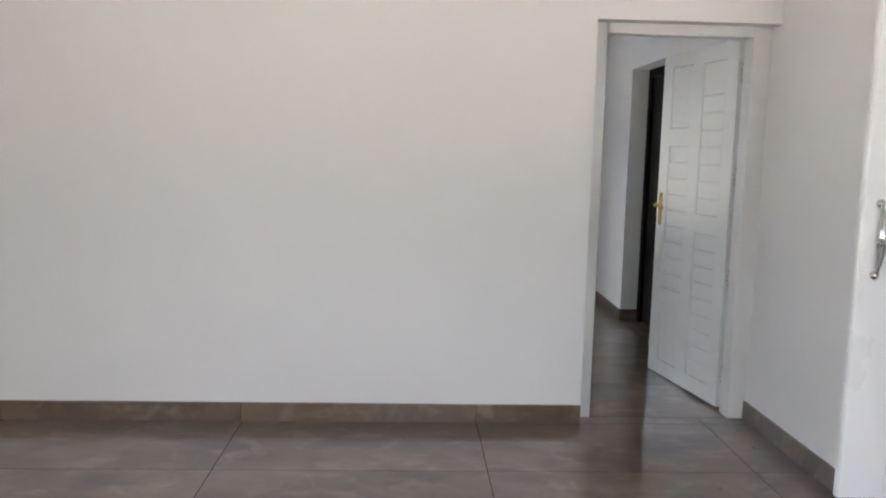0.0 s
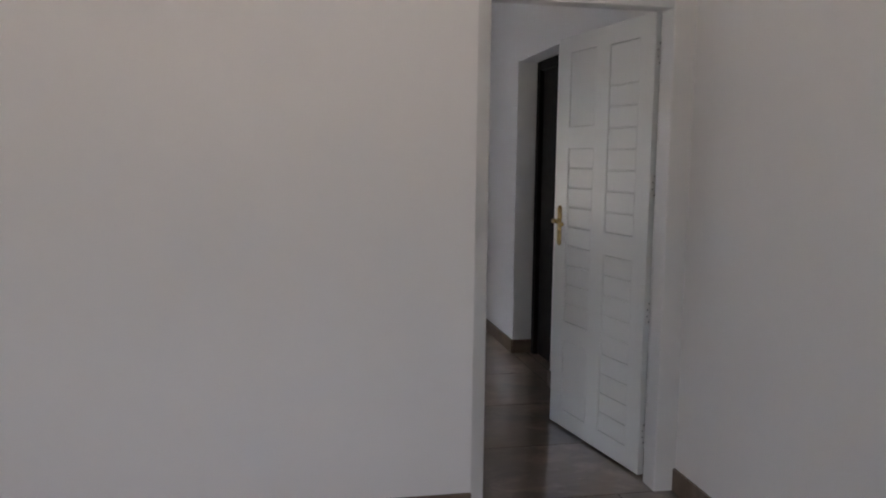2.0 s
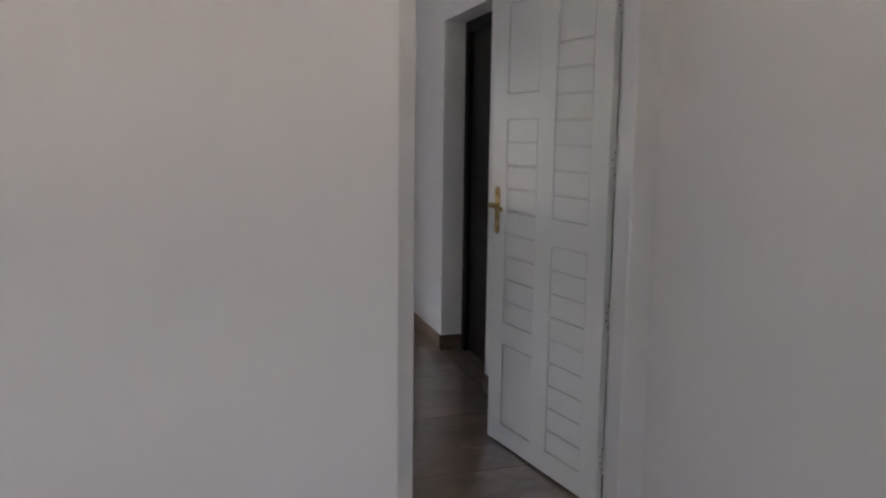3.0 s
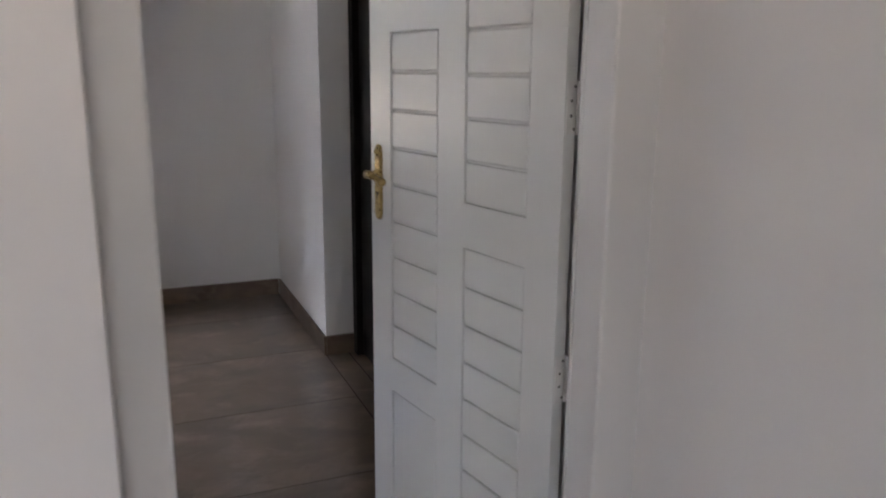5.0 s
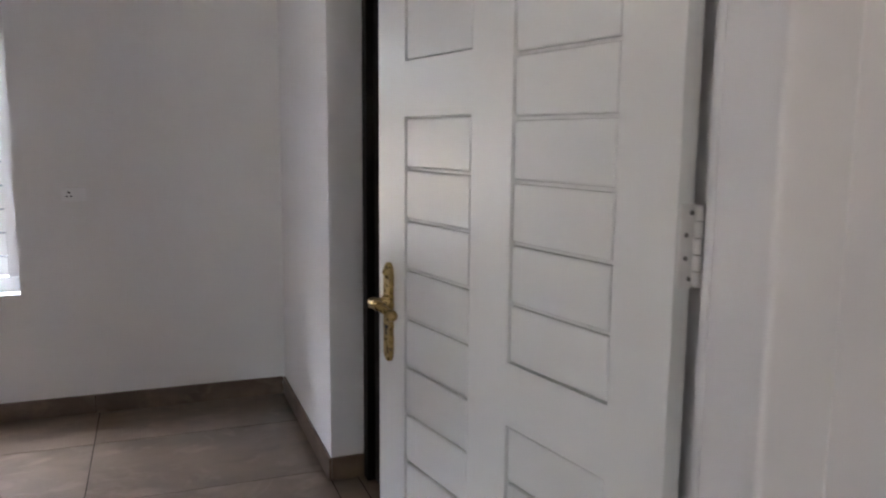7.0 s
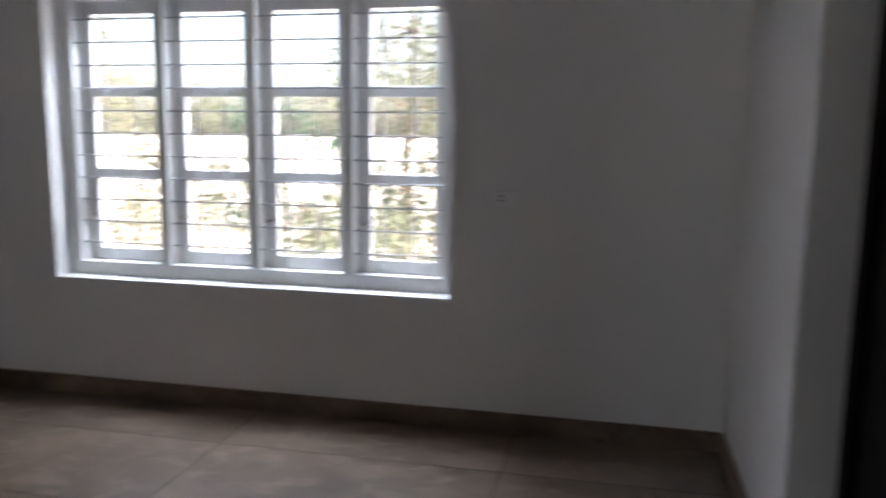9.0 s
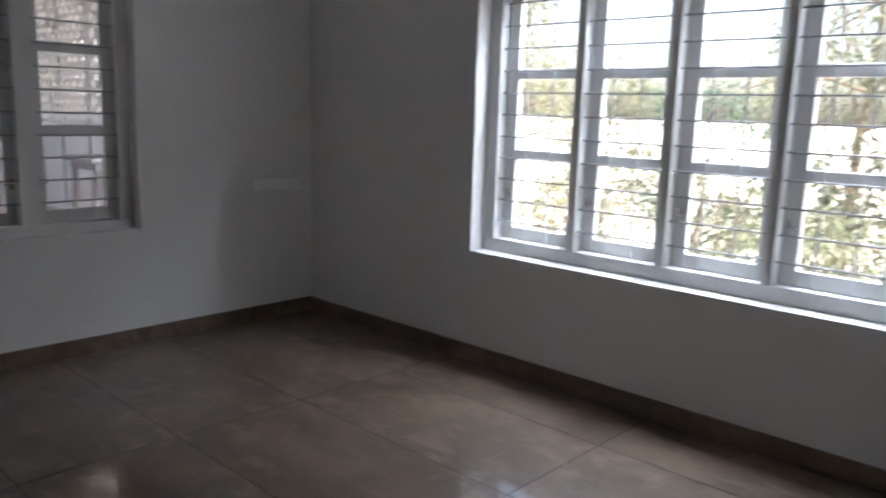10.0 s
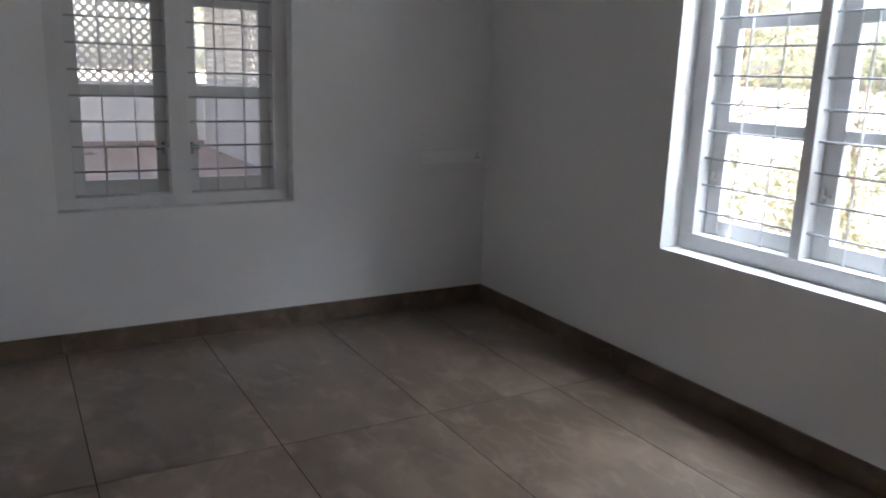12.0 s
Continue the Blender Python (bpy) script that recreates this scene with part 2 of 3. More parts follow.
tagged(boxes("wall_far_b", [(LB - TH, W1[0], FB, FB + TH, -0.1, TOP), (W1[1], RB + TH, FB, FB + TH, -0.1, TOP),
                            (W1[0], W1[1], FB, FB + TH, -0.1, W1[2]), (W1[0], W1[1], FB, FB + TH, W1[3], TOP)], WALL),
       "white painted wall with a wide four-light window", "wall", kind="structure")
W2 = (1.365, 2.525, 0.70, 2.21)
tagged(boxes("wall_left_b", [(LB - TH, LB, TH, W2[0], -0.1, TOP), (LB - TH, LB, W2[1], FB, -0.1, TOP),
                             (LB - TH, LB, W2[0], W2[1], -0.1, W2[2]), (LB - TH, LB, W2[0], W2[1], W2[3], TOP)], WALL),
       "white painted wall with a two-light window", "wall", kind="structure")
tagged(boxes("wall_side_room", [(2.6, 2.7, 0.23, 4.0, -0.1, TOP), (RB + TH, 2.6, 0.9, 1.0, -0.1, TOP), (RB + TH, 2.6, 3.2, 3.3, -0.1, TOP)], WALL),
       "plain wall closing the unlit side room", "wall", kind="structure")
tagged(boxes("ceiling_a", [(LA - TH, EA + TH, BA - TH, TH / 2, TOP, TOP + 0.12)], CEIL), "plain white plaster ceiling", "ceiling", kind="structure")
tagged(boxes("ceiling_b", [(LB - TH, 2.7, TH / 2, FB + TH, TOP, TOP + 0.12)], CEIL), "plain white plaster ceiling", "ceiling", kind="structure")
floor_a = tagged(boxes("floor_a", [(LA - TH, EA + TH, BA - TH, 0.115, -0.12, -0.0007)], GROUT),
                 "polished brown-grey marbled tile floor", "floor", kind="structure")
floor_b = tagged(boxes("floor_b", [(LB - TH, 2.7, 0.115, FB + TH, -0.12, -0.0007)], GROUT),
                 "polished brown-grey marbled tile floor", "floor", kind="structure")


# ---------------- windows ----------------
def light_window(name, label, opening, lights, frame_front, depth, to_world, bars_from, bar_step, bar_count, sash):
    """A timber window: a frame with lights, iron grille rods in each light and glazed sashes at its outer side.
    Built with u along the wall, d outwards, z up; to_world carries it into place."""
    u0, u1, z0, z1 = opening
    lb, lt = sash["light_bottom"], sash["light_top"]
    win = thing(name, label, "window", kind="structure")
    f0, f1 = frame_front, frame_front + depth

    def put(n, items, material, parent, lab="", bevel=0.003):
        bm = bmesh.new()
        for it in items:
            if len(it) == 6:
                box(bm, *it, bevel=bevel)
            else:
                rod(bm, it[0], it[1], it[2])
        bm.transform(to_world)
        return part(n, bm, material, parent, lab)

    jambs = [u0] + [v for l in lights for v in l] + [u1]
    put("sill_rail", [(u0 - 0.006, u1 + 0.006, f0, f1, z0 - 0.006, lb)], FRAME, win)
    put("head_rail", [(u0 - 0.006, u1 + 0.006, f0, f1, lt, z1 + 0.006)], FRAME, win)
    for a, b in zip(jambs[::2], jambs[1::2]):
        put("mullion", [(a - (0.006 if a == u0 else 0), b + (0.006 if b == u1 else 0), f0 - 0.002, f1, lb, lt)], FRAME, win)
    for n_light, (a, b) in enumerate(lights):
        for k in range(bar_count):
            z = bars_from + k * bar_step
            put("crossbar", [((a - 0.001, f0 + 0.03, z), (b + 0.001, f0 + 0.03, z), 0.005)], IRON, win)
        for q in (1, 2):
            u = a + (b - a) * q / 3
            put("upright_rod", [((u, f0 + 0.040, lb), (u, f0 + 0.040, lt), 0.0048)], ROD, win)
        s0, s1 = f1 - 0.03, f1 + 0.008
        ga, gb = a + sash["left"], b - sash["right"]
        zb, zt, t = sash["glass_bottom"], sash["glass_top"], sash["transoms"]
        fr = put("sash", [(a + 0.001, ga, s0, s1, lb + 0.001, lt - 0.001), (gb, b - 0.001, s0, s1, lb + 0.001, lt - 0.001),
                          (ga, gb, s0 + 0.001, s1 - 0.001, lb + 0.001, zb), (ga, gb, s0 + 0.001, s1 - 0.001, zt, lt - 0.001)]
                 + [(ga, gb, s0 + 0.002, s1 - 0.002, p, q) for p, q in t], FRAME, win)
        e, q = (b, -1) if sash["latch_at_meeting"] and n_light % 2 == 0 else (a, 1)
        put("latch", [(*sorted((e + q * 0.012, e + q * 0.030)), s0 - 0.005, s0 + 0.002, 0.955, 1.02),
                      (*sorted((e + q * 0.016, e + q * 0.060)), s0 - 0.016, s0 - 0.005, 0.98, 0.992)], CHROME, fr, "small steel sash latch", bevel=0.002)
        edges = [zb] + [v for tt in t for v in tt] + [zt]
        for p, q in zip(edges[::2], edges[1::2]):
            pane = put("pane", [(ga, gb, s0 + 0.016, s0 + 0.02, p, q)], GLASS, fr, bevel=0)
            pane.visible_shadow = False
    return win


light_window("window_1", "wide white wooden window with four lights and iron grille", W1,
             [(-2.521, -2.020), (-1.973, -1.498), (-1.454, -0.978), (-0.932, -0.462)], 0.115, 0.10,
             Matrix.Translation((0, FB, 0)), 0.835, 0.1205, 11,
             dict(light_bottom=0.73, light_top=2.14, left=0.075, right=0.055, glass_bottom=0.80, glass_top=2.07,
                  transoms=[(1.19, 1.245), (1.635, 1.69)], latch_at_meeting=False))
# u runs along y, outwards is -x
light_window("window_2", "white wooden window with two lights and iron grille, looking onto a porch", W2,
             [(1.454, 1.906), (2.006, 2.448)], 0.09, 0.10,
             Matrix(((0, -1, 0, LB), (1, 0, 0, 0), (0, 0, 1, 0), (0, 0, 0, 1))), 0.878, 0.1235, 11,
             dict(light_bottom=0.757, light_top=2.14, left=0.055, right=0.055, glass_bottom=0.83, glass_top=2.07,
                  transoms=[(1.252, 1.305), (1.70, 1.755)], latch_at_meeting=True))

# ---------------- doorway between the rooms ----------------
door_frame = thing("door_frame", "white painted wooden door frame set in the doorway", "door frame", kind="structure")
FY0, FY1, JL, JR, JT = 0.096, 0.192, 0.076, 0.839, 2.045
for items, nm in (([(-0.006, JL, FY0, FY1, -0.003, 2.106)], "jamb"), ([(JR, RA + 0.006, FY0, FY1, -0.003, 2.106)], "jamb"),
                  ([(JR + 0.0015, RA + 0.006, FY1 + 0.0005, FY1 + 0.015, -0.003, 2.106)], "rebate_strip"),
                  ([(JL, JR, FY0 + 0.001, FY1 - 0.001, JT, 2.106)], "head")):
    boxes(nm, items, FRAME, door_frame, bevel=0.003 if nm == "rebate_strip" else 0.006)

# the leaf: u from the hinge edge along the leaf, its visible face towards the first room
LEAF_W, LEAF_H, LEAF_T = 0.857, 2.046, 0.029
EDGE = 0.045   # where the hinge edge of the leaf stands
along = Vector((-0.18, 1.0, 0)).normalized()
hinge = Vector((0.835, 0.25, 0)) - along * 0.045
behind = Vector((along.y, -along.x, 0))
leaf_m = Matrix(((along.x, behind.x, 0, hinge.x), (along.y, behind.y, 0, hinge.y), (0, 0, 1, 0.012), (0, 0, 0, 1)))
door = thing("panelled_door", "white enamelled wooden door with grooved board panels, standing open", "door", leaf_m)
# columns of panels: (u0, u1), each a list of board edges from below
COLS = [((0.151, 0.387), [[0.096 + 0.0969 * k for k in range(10)], [1.075 + 0.0987 * k for k in range(8)] + [1.955]]),
        ((0.503, 0.743), [[0.092, 0.473], [0.571 + 0.1009 * k for k in range(10)], [1.585, 1.963]])]


def door_body():
    us = [EDGE] + [v for c, _ in COLS for v in c] + [LEAF_W]
    bm = bmesh.new()
    for a, b in zip(us[::2], us[1::2]):
        box(bm, a, b, 0, LEAF_T, 0, LEAF_H)
    for (a, b), panels in COLS:
        zs = [0.0] + [v for e in panels for v in (e[0], e[-1])] + [LEAF_H]
        for p, q in zip(zs[::2], zs[1::2]):
            box(bm, a, b, 0, LEAF_T, p, q)
        for e in panels:
            box(bm, a, b, 0.012, LEAF_T - 0.004, e[0], e[-1])
    bmesh.ops.remove_doubles(bm, verts=bm.verts, dist=0.0002)
    return part("leaf_body", bm, ENAMEL, door)


body = door_body()
for (a, b), panels in COLS:
    for edges in panels:
        for z0, z1 in zip(edges, edges[1:]):
            bm = bmesh.new()
            box(bm, a + 0.005, b - 0.005, 0.0015, 0.013, z0 + 0.003, z1 - 0.003, bevel=0.0035)
            part("panel_board", bm, ENAMEL, door)


def door_handle():
    """Long back plate with rounded ends, a scrolled lever, a keyhole."""
    bm = bmesh.new()
    w, h, z0 = 0.0175, 0.213, 0.969
    outline = []
    for k in range(13):
        t = math.pi * k / 12
        outline.append((w * math.cos(t), z0 + h - w * 1.2 + w * 1.2 * math.sin(t)))
    for k in range(13):
        t = math.pi + math.pi * k / 12
        outline.append((w * math.cos(t), z0 + w * 1.2 + w * 1.2 * math.sin(t)))
    c = 0.807
    rows = [[bm.verts.new((c + x * s, -d, z0 + h / 2 + (z - z0 - h / 2) * (1 - (1 - s) * 0.15))) for x, z in outline]
            for d, s in ((0.0, 1.0), (0.006, 1.0), (0.009, 0.75))]
    for r0, r1 in zip(rows, rows[1:]):
        for k in range(len(outline)):
            bm.faces.new((r0[k], r0[(k + 1) % len(outline)], r1[(k + 1) % len(outline)], r1[k]))
    bm.faces.new(rows[-1])
    plate = part("back_plate", bm, BRASS, door, "aged brass back plate")
    bm = bmesh.new()
    lathe(bm, (c, -0.007, 1.099), (0, -1, 0), [(0, 0.016), (0.006, 0.015), (0.010, 0.010), (0.026, 0.009), (0.030, 0.012), (0.040, 0.011)])
    ts = [k / 12 for k in range(13)]
    tube(bm, [Vector((c + 0.006 - 0.078 * t, -0.036 - 0.007 * math.sin(t * 3.1), 1.099 + 0.007 * math.sin(t * 3.0) - 0.012 * t)) for t in ts],
         [0.0105 + 0.0016 * math.sin(t * 5.5) for t in ts], 12)
    tip = Vector((c - 0.070, -0.0363, 1.088))
    lathe(bm, tip, (-1, 0, -0.2), [(0, 0.009), (0.003, 0.0125), (0.006, 0.0105), (0.009, 0.0125), (0.013, 0.0115), (0.017, 0.005)], 12)
    part("lever", bm, BRASS, door, "aged brass lever", smooth=True)
    bm = bmesh.new()
    lathe(bm, (c, -0.0085, 1.161), (0, -1, 0), [(0, 0.012), (0.003, 0.0115), (0.005, 0.007), (0.008, 0.004)])
    part("rosette", bm, BRASS, plate, smooth=True)
    bm = bmesh.new()
    lathe(bm, (c, -0.0088, 1.045), (0, -1, 0), [(0, 0.005), (0.001, 0.005)], 12)
    box(bm, c - 0.0022, c + 0.0022, -0.0098, -0.0088, 1.028, 1.043)
    part("keyhole", bm, SOCKET_DARK, plate)


door_handle()
for zc in (0.19, 0.746, 1.309, 1.875):
    bm = bmesh.new()
    box(bm, EDGE - 0.0028, EDGE - 0.0004, 0.0040, LEAF_T + 0.002, zc - 0.052, zc + 0.052, bevel=0.0008)
    h = part("hinge", bm, STEEL, door, "painted steel butt hinge")
    for k in range(5):
        bm = bmesh.new()
        z0 = zc - 0.052 + k * 0.0208
        lathe(bm, (EDGE - 0.007, LEAF_T + 0.003, z0 + 0.0008), (0, 0, 1), [(0, 0.0052), (0.0008, 0.0058), (0.0184, 0.0058), (0.0192, 0.0052)], 14)
        part("knuckle", bm, STEEL, h)
    for dz in (-0.041, -0.015, 0.014, 0.041):
        bm = bmesh.new()
        lathe(bm, (EDGE - 0.0026, 0.019 + (0.004 if abs(dz) > 0.03 else -0.004), zc + dz), (-1, 0, 0), [(0, 0.0034), (0.001, 0.0032), (0.0014, 0.0015)], 10)
        part("screw", bm, SCREW, h)

# ---------------- built-in cupboard of the first room ----------------
cupboard = thing("cupboard", "white lacquered built-in cupboard with one shutter standing open", "cupboard", pose(RA, C1, CZ0))
CW, CH = C1 - C0, CZ1 - CZ0
boxes("carcass", [(0.10, 0.60, -CW, -CW + 0.018, 0, CH), (0.10, 0.60, -0.018, 0, 0, CH), (0.10, 0.60, -CW + 0.018, -0.018, 0, 0.018),
                  (0.10, 0.60, -CW + 0.018, -0.018, CH - 0.018, CH), (0.582, 0.60, -CW + 0.018, -0.018, 0.018, CH - 0.018)], LACQUER, cupboard)
for k in (1, 2, 3):
    boxes("shelf", [(0.12, 0.582, -CW + 0.018, -0.018, k * 0.44, k * 0.44 + 0.018)], LACQUER, cupboard)
sw = 0.639
bm = bmesh.new()
box(bm, -sw, 0.0, 0.004, 0.024, 0, CH, bevel=0.002)
shutter = part("shutter", bm, LACQUER, cupboard)
for u0, u1 in ((-sw + 0.001, -sw + 0.128), (-0.128, -0.001)):
    boxes("stile", [(u0, u1, -0.002, 0.005, 0.001, CH - 0.001)], LACQUER, shutter, bevel=0.0015)
boxes("inset_panel", [(-sw + 0.133, -0.133, -0.0015, 0.005, 0.02, CH - 0.02)], LACQUER, shutter, bevel=0.0015)
hx, hz0, hz1 = -sw + 0.044, 0.638, 0.832
bm = bmesh.new()
ts = [k / 20 for k in range(21)]
tube(bm, [Vector((hx, -0.006 - 0.018 * math.sin(math.pi * t) ** 0.55, hz0 + (hz1 - hz0) * t)) for t in ts],
     [0.0050 + 0.0085 * math.sin(math.pi * t) ** 2 for t in ts], 14)
handle = part("handle", bm, CHROME, shutter, "polished chrome bow handle", smooth=True)
for z in (hz0, hz1):
    bm = bmesh.new()
    lathe(bm, (hx, -0.001, z), (0, -1, 0), [(0, 0.0125), (0.004, 0.013), (0.008, 0.010), (0.012, 0.004)])
    part("rosette", bm, CHROME, handle, smooth=True)

for x, y, r in ((0.80, -0.33, 0.005), (0.44, -0.80, 0.004), (0.61, -0.52, 0.003)):
    bm = bmesh.new()
    bmesh.ops.create_icosphere(bm, subdivisions=1, radius=r)
    for v in bm.verts:
        v.co *= random.uniform(0.7, 1.2)
        v.co.z = max(v.co.z * 0.6, -0.3 * r)
    crumb = part("mortar_crumb", bm, GROUT)
    crumb.location = (x, y, 0.3 * r)
    tagged(crumb, "tiny dark crumb of mortar on the tiled floor", "debris", group="floor crumbs")

# ---------------- dark side door in the second room ----------------
XF = 1.052
side = thing("dark_door", "closed near-black stained wooden door in a deep opening", "door", kind="structure")
boxes("jamb", [(XF, XF + 0.085, D1 - 0.065, D1 + 0.006, -0.003, DH + 0.006)], DARKWOOD, side, bevel=0.004)
boxes("jamb", [(XF, XF + 0.085, D0 - 0.006, D0 + 0.065, -0.003, DH + 0.006)], DARKWOOD, side, bevel=0.004)
boxes("head", [(XF + 0.001, XF + 0.084, D0 + 0.065, D1 - 0.065, DH - 0.065, DH + 0.006)], DARKWOOD, side, bevel=0.004)
boxes("leaf", [(XF + 0.03, XF + 0.065, D0 + 0.067, D1 - 0.067, 0.008, DH - 0.067)], DARKWOOD, side, bevel=0.002)
for z0, z1 in ((0.15, 0.95), (1.1, 1.95)):
    boxes("raised_panel", [(XF + 0.022, XF + 0.031, D0 + 0.19, D1 - 0.19, z0, z1)], DARKWOOD, side, bevel=0.004)


# ---------------- switch plates ----------------
def switch_plate(name, label, m, w, h, gang, socket=0):
    t = thing(name, label, "switch plate", m)
    boxes("plate", [(-w / 2, w / 2, -0.016, 0.002, -h / 2, h / 2)], PLASTIC, t, bevel=0.003)
    x = -w / 2 + 0.012
    for k in range(gang):
        if k == socket:
            sock = boxes("socket_face", [(x, x + 0.045, -0.017, -0.0145, -h / 2 + 0.01, h / 2 - 0.01)], PLASTIC, t, bevel=0.001)
            bm = bmesh.new()
            for dx, dz, r in ((0.0225, 0.011, 0.0055), (0.013, -0.009, 0.0045), (0.032, -0.009, 0.0045)):
                lathe(bm, (x + dx, -0.0168, dz), (0, -1, 0), [(0, r), (0.0006, r)], 10)
            part("socket_holes", bm, SOCKET_DARK, sock)
            x += 0.048
        else:
            boxes("rocker", [(x, x + 0.022, -0.019, -0.0145, -h / 2 + 0.012, h / 2 - 0.012)], PLASTIC, t, bevel=0.0015)
            x += 0.025
    return t


switch_plate("switch_plate", "white plastic socket and switch plate on the far wall", pose(-0.128, FB, 1.156), 0.115, 0.07, 3)
switch_plate("switch_plate", "long white plastic socket and switch board on the side wall", pose(LB, 3.515, 0.925, 0, 0, 90), 0.42, 0.08, 15, 14)

# ---------------- porch beyond the second window ----------------
PX, PY = -14.6, 4.38
tagged(boxes("porch_floor", [(PX - 0.3, LB - TH - 0.002, -3.0, PY + 0.2, -0.45, 0.0)], TERRA), "dull red oxide porch floor", "floor", kind="structure")
tagged(boxes("parapet_far", [(PX - 0.15, PX, -3.0, PY + 0.15, 0.0, 1.06), (PX - 0.19, PX + 0.04, -3.0, PY + 0.15, 1.06, 1.13)], PARAPET),
       "white painted porch parapet with a projecting cap", "wall", kind="structure")
tagged(boxes("parapet_side", [(PX + 0.04, -5.2, PY, PY + 0.15, 0.0, 1.06), (PX + 0.04, -5.2, PY - 0.04, PY + 0.19, 1.06, 1.13)], PARAPET),
       "white painted porch parapet with a projecting cap", "wall", kind="structure")
tagged(boxes("porch_wall", [(PX - 0.3, LB - TH - 0.002, -3.15, -3.0, -0.45, 2.8)], PARAPET), "plain white wall closing the porch", "wall", kind="structure")
# slab out of view, added to keep sun and sky off the porch
tagged(boxes("porch_roof", [(PX - 0.6, LB - TH - 0.002, -3.0, PY + 0.6, 3.7, 3.83)], CONCRETE), "unseen flat grey slab added to shade the porch", "roof", kind="structure")
tagged(boxes("skirting_far", [(PX + 0.001, PX + 0.013, -3.0, PY - 0.014, 0.001, 0.10)], TERRA), "red oxide skirting of the porch", "skirting", kind="structure")


def lattice(name, length, height, pitch, bar, m):
    """A panel of two crossing layers of diagonal cement bars, with posts and rails."""
    t = thing(name, "pierced cement lattice screen above the parapet", "lattice", m, group="porch lattice", kind="structure")
    bm = bmesh.new()
    for layer in (0, 1):
        c = -height if layer == 0 else 0.0
        while c < length + (0 if layer == 0 else height):
            s = 1 if layer == 0 else -1
            u0, u1 = (c, c + height) if s == 1 else (c - height, c)
            lo, hi = max(u0, 0.0), min(u1, length)
            if hi - lo > 0.05:
                za, zb = ((lo - c) if s == 1 else (c - lo)), ((hi - c) if s == 1 else (c - hi))
                a, b = Vector((lo, 0, za)), Vector((hi, 0, zb))
                mid, d = (a + b) / 2, b - a
                ang = math.atan2(d.z, d.x)
                bmesh.ops.create_cube(bm, size=1.0, matrix=Matrix.Translation((mid.x, 0.004 * layer, mid.z)) @ Matrix.Rotation(-ang, 4, "Y")
                                      @ Matrix.Diagonal((d.length, 0.05, bar, 1)))
            c += pitch
    part("lattice_bars", bm, JALI, t)
    n = max(1, round(length / 1.25))
    for k in range(n + 1):
        boxes("post", [(k * length / n - 0.03, k * length / n + 0.03, -0.045, 0.045, 0, height)], JALI, t)
    boxes("rail", [(0, length, -0.05, 0.05, height, height + 0.08)], JALI, t)
    return t


lattice("porch_lattice", 7.2, 2.2, 0.17, 0.052, pose(PX - 0.075, -2.95, 1.13, 0, 0, 90))
lattice("porch_lattice", 9.0, 2.2, 0.20, 0.055, pose(PX + 0.1, PY + 0.075, 1.13))
# the post's backlit shade is put into its dark grey colour
col = thing("porch_post", "slim porch post standing on the parapet, coloured dark for its backlit shade", "post", pose(PX - 0.02, 3.65, 1.13), kind="structure")
boxes("shaft", [(-0.06, 0.06, -0.06, 0.06, 0, 2.56)], GREYPLASTIC, col, bevel=0.008)
boxes("cap", [(-0.08, 0.08, -0.08, 0.08, 2.51, 2.566)], GREYPLASTIC, col, bevel=0.006)
pipe = thing("drain_pipe", "grey plastic drain pipe at the parapet foot", "pipe", pose(PX + 0.06, 3.98, 0))
bm = bmesh.new()
lathe(bm, (0, 0, 0), (0, 0, 1), [(0, 0.045), (0.02, 0.045), (0.021, 0.038), (1.03, 0.038), (1.031, 0.044), (1.058, 0.044)], 14)
part("tube", bm, GREYPLASTIC, pipe, smooth=False)
for z in (0.3, 0.8):
    bm = bmesh.new()
    lathe(bm, (0, 0, z), (0, 0, 1), [(0, 0.041), (0.02, 0.041)], 14)
    box(bm, -0.06, -0.03, -0.012, 0.012, z, z + 0.02)
    part("bracket", bm, CONCRETE, pipe)

table = thing("plastic_table", "grey moulded plastic table with slim legs on the porch", "table", pose(-6.75, 3.63, 0))
bm = bmesh.new()
box(bm, -0.32, 0.32, -0.44, 0.44, 0.905, 0.95, bevel=0.015)
part("tabletop", bm, GREYPLASTIC, table)
boxes("apron", [(-0.27, 0.27, -0.39, 0.39, 0.84, 0.906)], GREYPLASTIC, table, bevel=0.008)
for sx in (-1, 1):
    for y in (-0.36, -0.12, 0.12, 0.36):
        bm = bmesh.new()
        rod(bm, (sx * 0.26, y * 1.05, 0), (sx * 0.24, y, 0.842), 0.018, 10, 0.024)
        part("leg", bm, GREYPLASTIC, table)

# ---------------- yard ----------------
bm = bmesh.new()
bmesh.ops.create_grid(bm, x_segments=60, y_segments=60, size=600)
for v in bm.verts:
    v.co.z = -0.46
ground = part("ground", bm, SOIL)
tagged(ground, "pale bare soil of the sunny yard", "ground", kind="structure")


def leaf_at(bm, p, direction, size, width, rng):
    d = direction.normalized()
    side_v = d.cross(Vector((rng.uniform(-1, 1), rng.uniform(-1, 1), rng.uniform(0.2, 1)))).normalized() * width
    nrm = side_v.cross(d).normalized() * width * 0.35
    a, b, c = p, p + d * size * 0.5, p + d * size - Vector((0, 0, size * 0.15))
    v = [bm.verts.new(q) for q in (a, b + side_v + nrm, c, b - side_v + nrm, b)]
    bm.faces.new((v[0], v[1], v[4]))
    bm.faces.new((v[1], v[2], v[4]))
    bm.faces.new((v[0], v[4], v[3]))
    bm.faces.new((v[3], v[4], v[2]))


